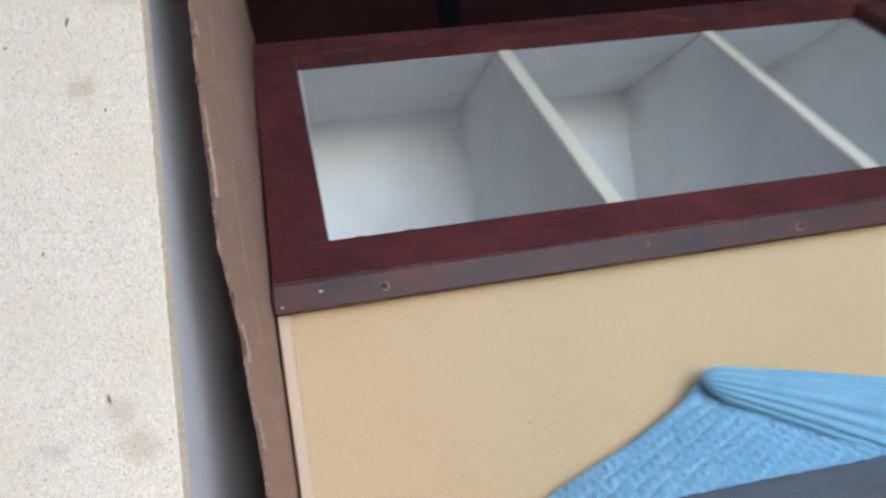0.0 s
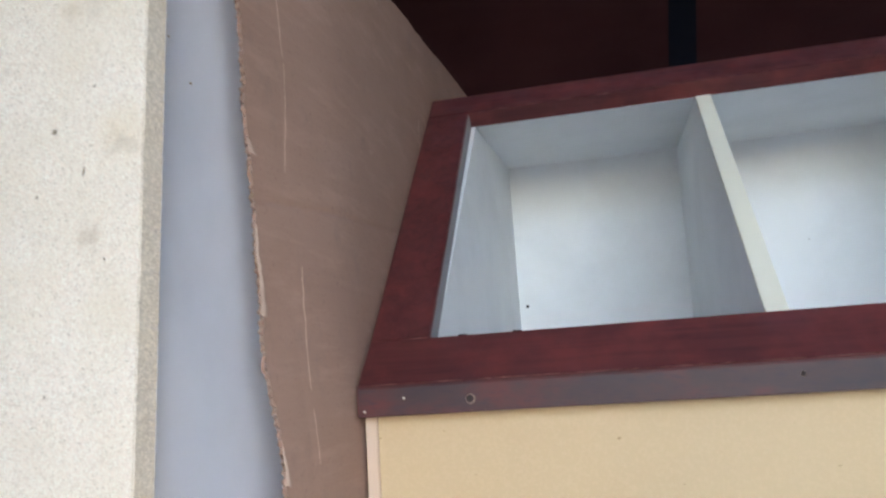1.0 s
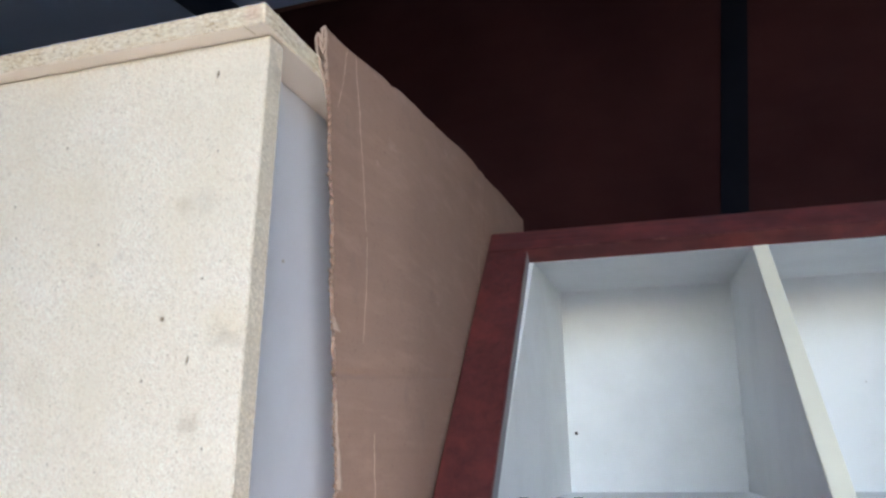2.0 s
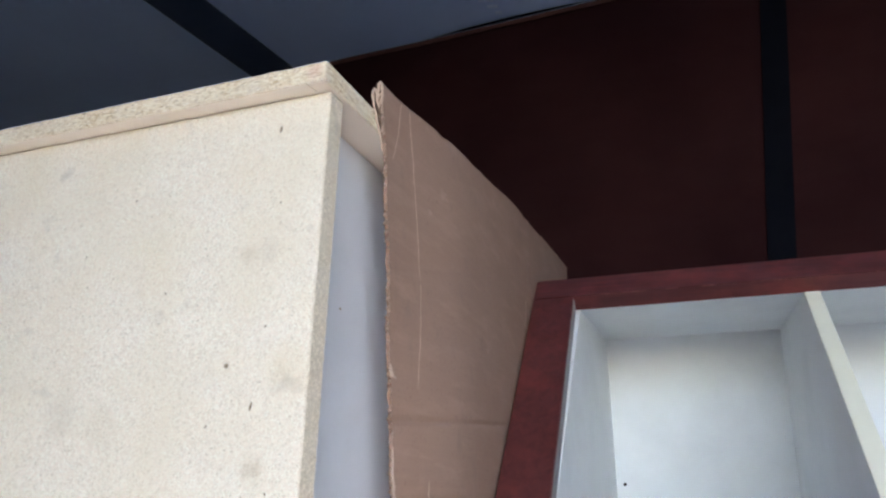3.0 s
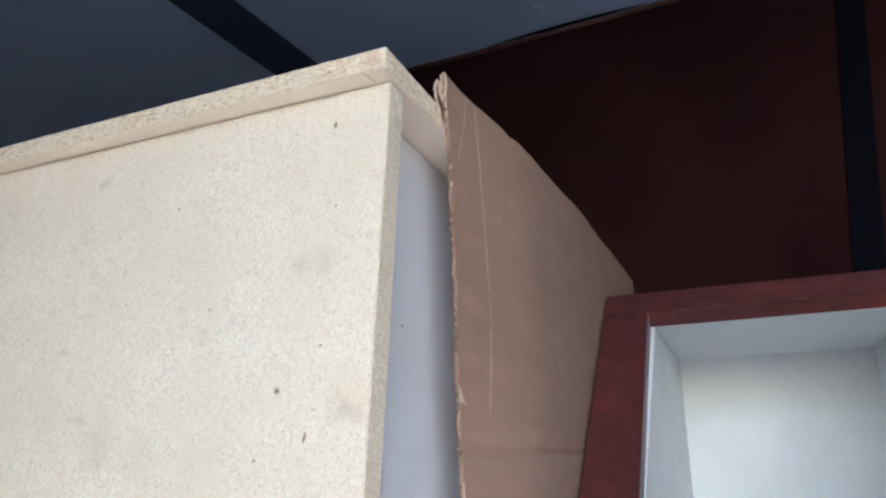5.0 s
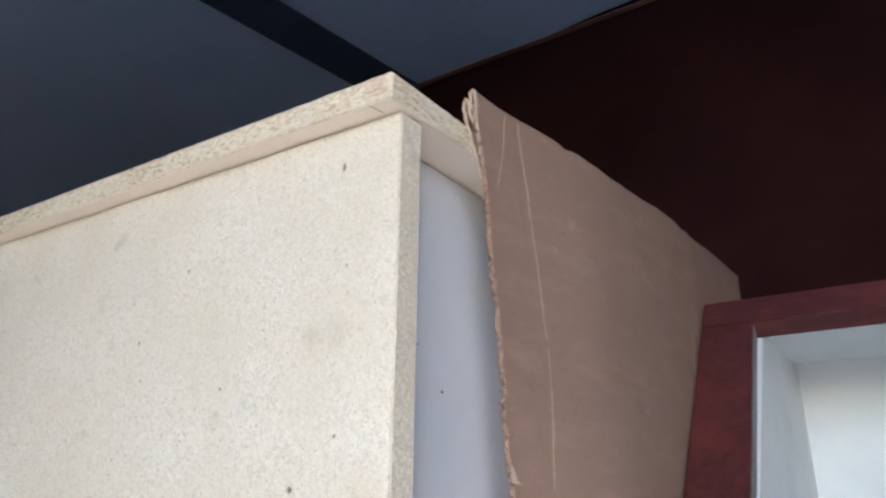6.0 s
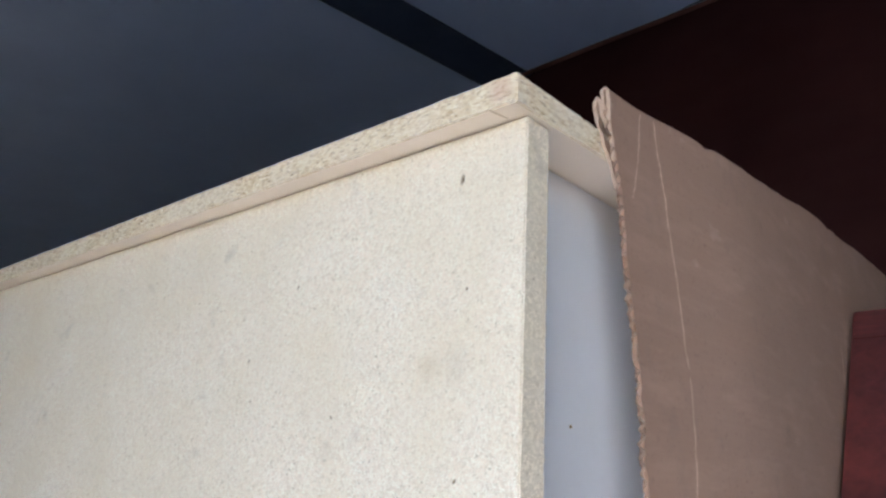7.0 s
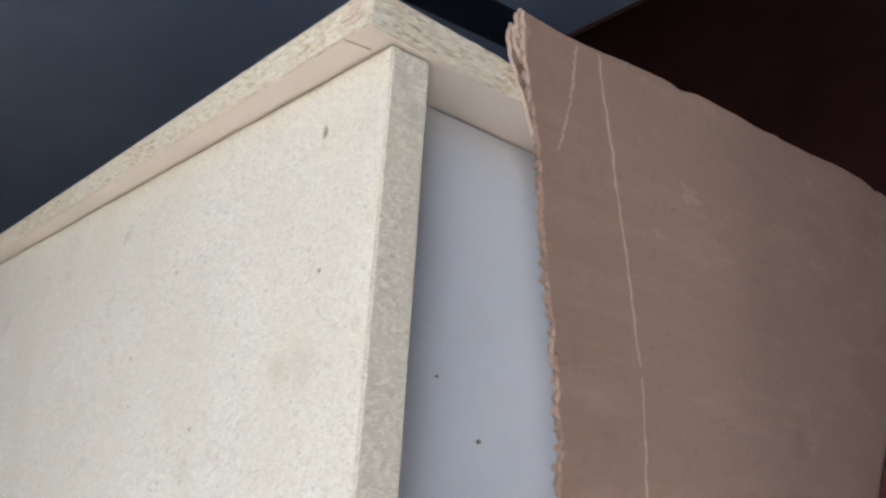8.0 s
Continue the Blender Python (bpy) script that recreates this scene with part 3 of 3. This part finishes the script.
# ---- the cardboard sheet between the two cabinets ----
EDGE_X = [(0.0, -0.070), (1.1, -0.068), (1.28, -0.0655), (1.36, -0.0695), (1.43, -0.0735), (1.50, -0.0700), (1.60, -0.0640), (1.68, -0.0627), (1.75, -0.0625)]
EDGE_Y = [(0.0, -0.10), (1.28, -0.122), (1.35, -0.123), (1.45, -0.138), (1.50, -0.146), (1.60, -0.166), (1.68, -0.177), (1.745, -0.190)]
TOP_Z = [(-0.2, 1.7415), (-0.155, 1.746), (-0.11, 1.7515), (-0.03, 1.758), (0.06, 1.773), (0.15, 1.790), (0.20, 1.796), (0.28, 1.803), (0.36, 1.816), (0.56, 1.838)]


SCUFFS = ((-0.083, 1.701, 0.0078, 1.3), (-0.107, 1.678, 0.0045, 2.7), (0.066, 1.754, 0.006, 4.1), (0.030, 1.600, 0.0055, 5.5), (-0.112, 1.7455, 0.0042, 6.2), (0.222, 1.68, 0.007, 7.7))


def card_x(y, z):
    near = curve(EDGE_X, z)
    k = min(1.0, max(0.0, (y + 0.19) / 0.17))
    x = near + (-0.0485 - near) * (k * k * (3 - 2 * k))
    x -= 0.0010 * abs(rough(y * 9, z * 7, 3.0)) + 0.0004 * rough(y * 40, z * 34, 8.0)
    for y0, tilt, depth in ((-0.124, 0.13, 0.0004), (0.205, -0.25, 0.0012)):
        x -= depth * math.exp(-((y - y0 - (z - 1.6) * -tilt) / 0.0028) ** 2)
    for z0, tilt, depth in ((1.534, 0.085, 0.0018), (1.478, 0.0, 0.0006), (1.66, 0.25, 0.0004)):
        x -= depth * math.exp(-((z - z0 - tilt * y) / 0.0016) ** 2)
    return x


def ragged(z):
    return 0.0022 * rough(z * 60, 0.0, 1.0) + 0.0012 * rough(z * 210, 0.0, 4.0)


def card_point(u, v, off, inset=0.0):
    """off: how far from the visible face towards the back of the sheet."""
    z = 0.0 + 1.2 * (v / 0.25) if v < 0.25 else 1.2 + 0.6 * (v - 0.25) / 0.75
    y = -0.2 + 0.755 * u
    top = chain(TOP_Z, y) + 0.0006 * rough(y * 40, 5.0) + 0.0003 * rough(y * 160, 9.0) - 0.0018 * math.exp(-((y + 0.092) / 0.006) ** 2) - 0.0015 * math.exp(-((y - 0.215) / 0.008) ** 2)
    z = z * top / 1.8
    y0 = curve(EDGE_Y, z) + ragged(z) + inset
    y = y0 + (0.555 + 0.002 * rough(z * 50, 7.0) - y0) * u
    return (card_x(y, z) - off, y, z)


def cardboard_sheet():
    thing = tagged(new("cardboard_sheet"), "brown corrugated cardboard sheet with creases and a torn edge", "cardboard")
    part("front_liner", grid(lambda u, v: card_point(u, v, 0.0, 0.0011 + 0.0016 * rough(v * 170, 31.0) + 0.0008 * rough(v * 420, 13.0)), 220, 420), KRAFT, thing, "", True)
    part("back_liner", grid(lambda u, v: card_point(u, v, 0.0025, 0.0012 + 0.0022 * rough(v * 130, 2.0)), 60, 260), KRAFT, thing, "", True)

    def flute(u, v):
        z = 1.20 + 0.535 * v
        y = curve(EDGE_Y, z) + ragged(z) - 0.0004 + 0.0016 * rough(z * 55, 21.0) + 0.03 * u
        return (card_x(y, z) - 0.0014 + 0.0012 * (0.75 + 0.5 * rough(z * 45, 3.0)) * math.sin(z * 6.2832 / 0.0056 + 4.0 * rough(z * 26, 6.0)), y, z)

    part("fluting", grid(flute, 3, 820), KRAFT_PALE, thing, "wavy corrugated core open at the edge", True)

    # Added backing sheet: keeps the open flutes shallow, so they shade less dark.
    def core(u, v):
        z = 1.20 + 0.535 * v
        y = curve(EDGE_Y, z) + ragged(z) + 0.0022 + 0.0050 * rough(z * 70, 11.0)
        return (card_x(y, z) - 0.0003 - 0.0021 * u, y, z)

    part("flute_backing", grid(core, 1, 300), KRAFT, thing, "", True)

    def top_rim(u, v):
        x, y, z = card_point(u, 1.0, 0.0)
        return (x - 0.0025 * v, y, z + 0.0004 - 0.0008 * abs(v - 0.5))
    part("top_rim", grid(top_rim, 170, 2), KRAFT_PALE, thing, "", True)

    # the crushed corner at the top: the liners folded over into two lobes
    LOOP = [(-0.0022, -0.034), (-0.0012, -0.020), (-0.0006, -0.006), (-0.0008, -0.0006), (-0.0018, 0.0004), (-0.0029, -0.0016), (-0.0030, -0.008), (-0.0022, -0.015), (-0.0026, -0.019),
            (-0.0034, -0.014), (-0.0042, -0.007), (-0.0052, -0.0040), (-0.0066, -0.0048), (-0.0074, -0.0085), (-0.0068, -0.015), (-0.0056, -0.022), (-0.0050, -0.028), (-0.0036, -0.036), (-0.0024, -0.048)]
    steps = [(i, p[0]) for i, p in enumerate(LOOP)], [(i, p[1]) for i, p in enumerate(LOOP)]

    def fold(u, v):
        k = u * (len(LOOP) - 1)
        x, z = curve(steps[0], k), 1.7425 + curve(steps[1], k)
        dx, dz = curve(steps[0], k + 0.1) - x, 1.7425 + curve(steps[1], k + 0.1) - z
        long = math.hypot(dx, dz) or 1.0
        side, back = ((-1, 0), (1, 0), (1, 1), (-1, 1), (-1, 0))[round(v * 4)]
        thick = 0.00075 + 0.0003 * rough(u * 24, 5.5)
        y = curve(EDGE_Y, z) + ragged(z) * 0.5 + 0.0008 + 0.0016 * rough(u * 30, 2.5) + 0.011 * back
        return (curve(EDGE_X, z) + 0.0004 - 0.0022 * back + x * 1.05 * (1 - 0.3 * back) - dz / long * thick * side, y, z + dx / long * thick * side - 0.004 * back)
    part("crushed_corner", grid(fold, 72, 4), KRAFT_PALE, thing, "crushed pale card corner folded into loops")

    # torn flaps of the face paper along the edge
    for z0, z1, w in ((1.452, 1.506, 0.0042), (1.548, 1.556, 0.008), (1.352, 1.375, 0.004), (1.30, 1.318, 0.004)):
        def flap(u, v):
            z = z0 + (z1 - z0) * v
            y = curve(EDGE_Y, z) + ragged(z) - 0.001 + w * u * (0.35 + 0.65 * (1 - v) + 0.3 * rough(v * 6, z0 * 9))
            return (card_x(y, z) + 0.0006 + 0.0014 * math.sin(u * 2.6) * (1 - 0.5 * v), y, z - 0.002 * u)
        part("torn_flap", grid(flap, 6, 16), KRAFT_PALE, thing, "torn pale flap of card", True)

    # pale scratches where the face paper has cracked
    for y0, z0, y1, z1, w in ((-0.142, 1.7445, -0.132, 1.688, 0.0006), (-0.132, 1.688, -0.119, 1.622, 0.0006), (-0.119, 1.618, -0.117, 1.545, 0.0005), (-0.099, 1.486, -0.091, 1.406, 0.0007),
                              (-0.156, 1.7425, -0.160, 1.717, 0.0006), (-0.160, 1.717, -0.167, 1.694, 0.0004), (-0.090, 1.395, -0.086, 1.36, 0.0005),
                              (0.208, 1.69, 0.205, 1.655, 0.0010)):
        def scratch(u, v):
            z = z0 + (z1 - z0) * v
            y = y0 + (y1 - y0) * v + 0.0009 * rough(v * 9, z0 * 7) + 0.0003 * rough(v * 40, z0) + (u - 0.5) * w * 2.9 * (0.4 + abs(rough(v * 14, y0 * 9)))
            return (card_x(y, z) + 0.00035, y, z)
        part("paper_crack", grid(scratch, 2, 40), CRACK, thing, "pale crack in the face paper", True)
    # scuffed spots where the face paper is torn up in small curls
    for y0, z0, r, seed in SCUFFS:
        def scuff(u, v):
            a = v * 6.2832
            k = r * u * (0.65 + 0.6 * rough(math.cos(a) * 1.6 + seed, math.sin(a) * 1.6))
            y, z = y0 + k * math.cos(a) * 1.3, z0 + k * math.sin(a) * 0.8
            lift = 0.0003 + 0.0011 * u * max(0.0, rough(math.cos(a) * 2.5, math.sin(a) * 2.5, seed)) + 0.0003 * rough(y * 400, z * 400, seed)
            return (card_x(y, z) + lift, y, z)
        part("paper_scuff", grid(scuff, 5, 22), KRAFT_RUBBED, thing, "rubbed pale scuff in the face paper", True)
    return thing


cardboard_sheet()


# ---- the grey unit with the blue knitted cloth on it ----
def grey_unit():
    thing = tagged(new("grey_unit"), "low grey laminate unit standing before the fibreboard front", "cabinet")
    part("top", box(0.13, 0.80, -0.33, -0.0225, 1.192, 1.210, 0.003), GREY, thing)
    part("body", box(0.15, 0.78, -0.31, -0.03, 0.0, 1.1915, 0.002), GREY, thing)
    return thing


grey_unit()


def blue_cloth():
    thing = tagged(new("knitted_cloth"), "pale blue ribbed knitted cloth heaped on the grey unit", "cloth")

    def drape(u, v):
        # u runs from the low end past the peak, v from the hem to the upper edge
        x = 0.105 + 0.34 * u
        ridge = chain([(0.0, 1.213), (0.10, 1.226), (0.26, 1.246), (0.40, 1.268), (0.46, 1.284), (0.52, 1.290), (0.60, 1.280), (0.75, 1.252), (1.0, 1.215)], u)
        z = 1.2105 + (ridge - 1.2105) * v
        y = -0.058 - 0.020 * u + (0.030 + 0.012 * u) * v ** 0.8 + 0.004 * rough(u * 4, v * 3)
        # ribs run parallel to the slope that climbs to the peak, with stitches set brick-wise along them
        across = (1.214 + 0.156 * u - z) * 0.92 + 0.0016 * rough(u * 6, v * 4)
        lane = math.floor(across / 0.0078)
        rib = math.sin(across / 0.0078 * math.pi - lane * math.pi) ** 0.7 if across > 0 else 0.6
        stitch = math.sin((x * 0.9 + z * 0.45) * 6.2832 / 0.0075 + lane * math.pi + 1.2 * rough(u * 30, v * 9))
        bump = 0.0030 * rib + 0.0007 * stitch * (0.3 + rib) + 0.0006 * rough(u * 160, v * 60)
        fuzz = 0.0016 * rough(u * 70, v * 4) + 0.0010 * rough(u * 170, v * 4, 3.0)
        return (x + 0.010 * v * (1 - u), y - bump, z + (bump * 0.35 + fuzz * v) * min(1.0, v * 6))
    part("lower_drape", grid(drape, 420, 130), WOOL, thing, "", True)

    def roll(u, v):
        a = (v - 0.5) * 2 * math.pi
        k = min(1, u / 0.045)
        w = math.sqrt(max(0.0, 1 - (1 - k) ** 2))
        cx = 0.264 + 0.40 * u
        cz = 1.286 - 0.170 * u + 0.03 * u * u + 0.003 * rough(u * 3, 1.0)
        ry, rz = (0.011 + 0.02 * u) * w, (0.013 + 0.046 * min(1, u * 1.6) ** 1.1) * w * (0.9 if u < 0.5 else 0.9 - 0.3 * (u - 0.5))
        rib = 1 + 0.055 * math.sin(v * 2 * math.pi * 15 + 2.2 * rough(u * 2, v * 5)) + 0.012 * math.sin(u * 420) + 0.02 * rough(u * 30, v * 20)
        return (cx, -0.045 - 0.045 * u + ry * math.sin(a) * rib, max(1.2107, cz + rz * math.cos(a) * rib))
    part("folded_roll", grid(roll, 150, 220), WOOL, thing, "", True)
    return thing


blue_cloth()
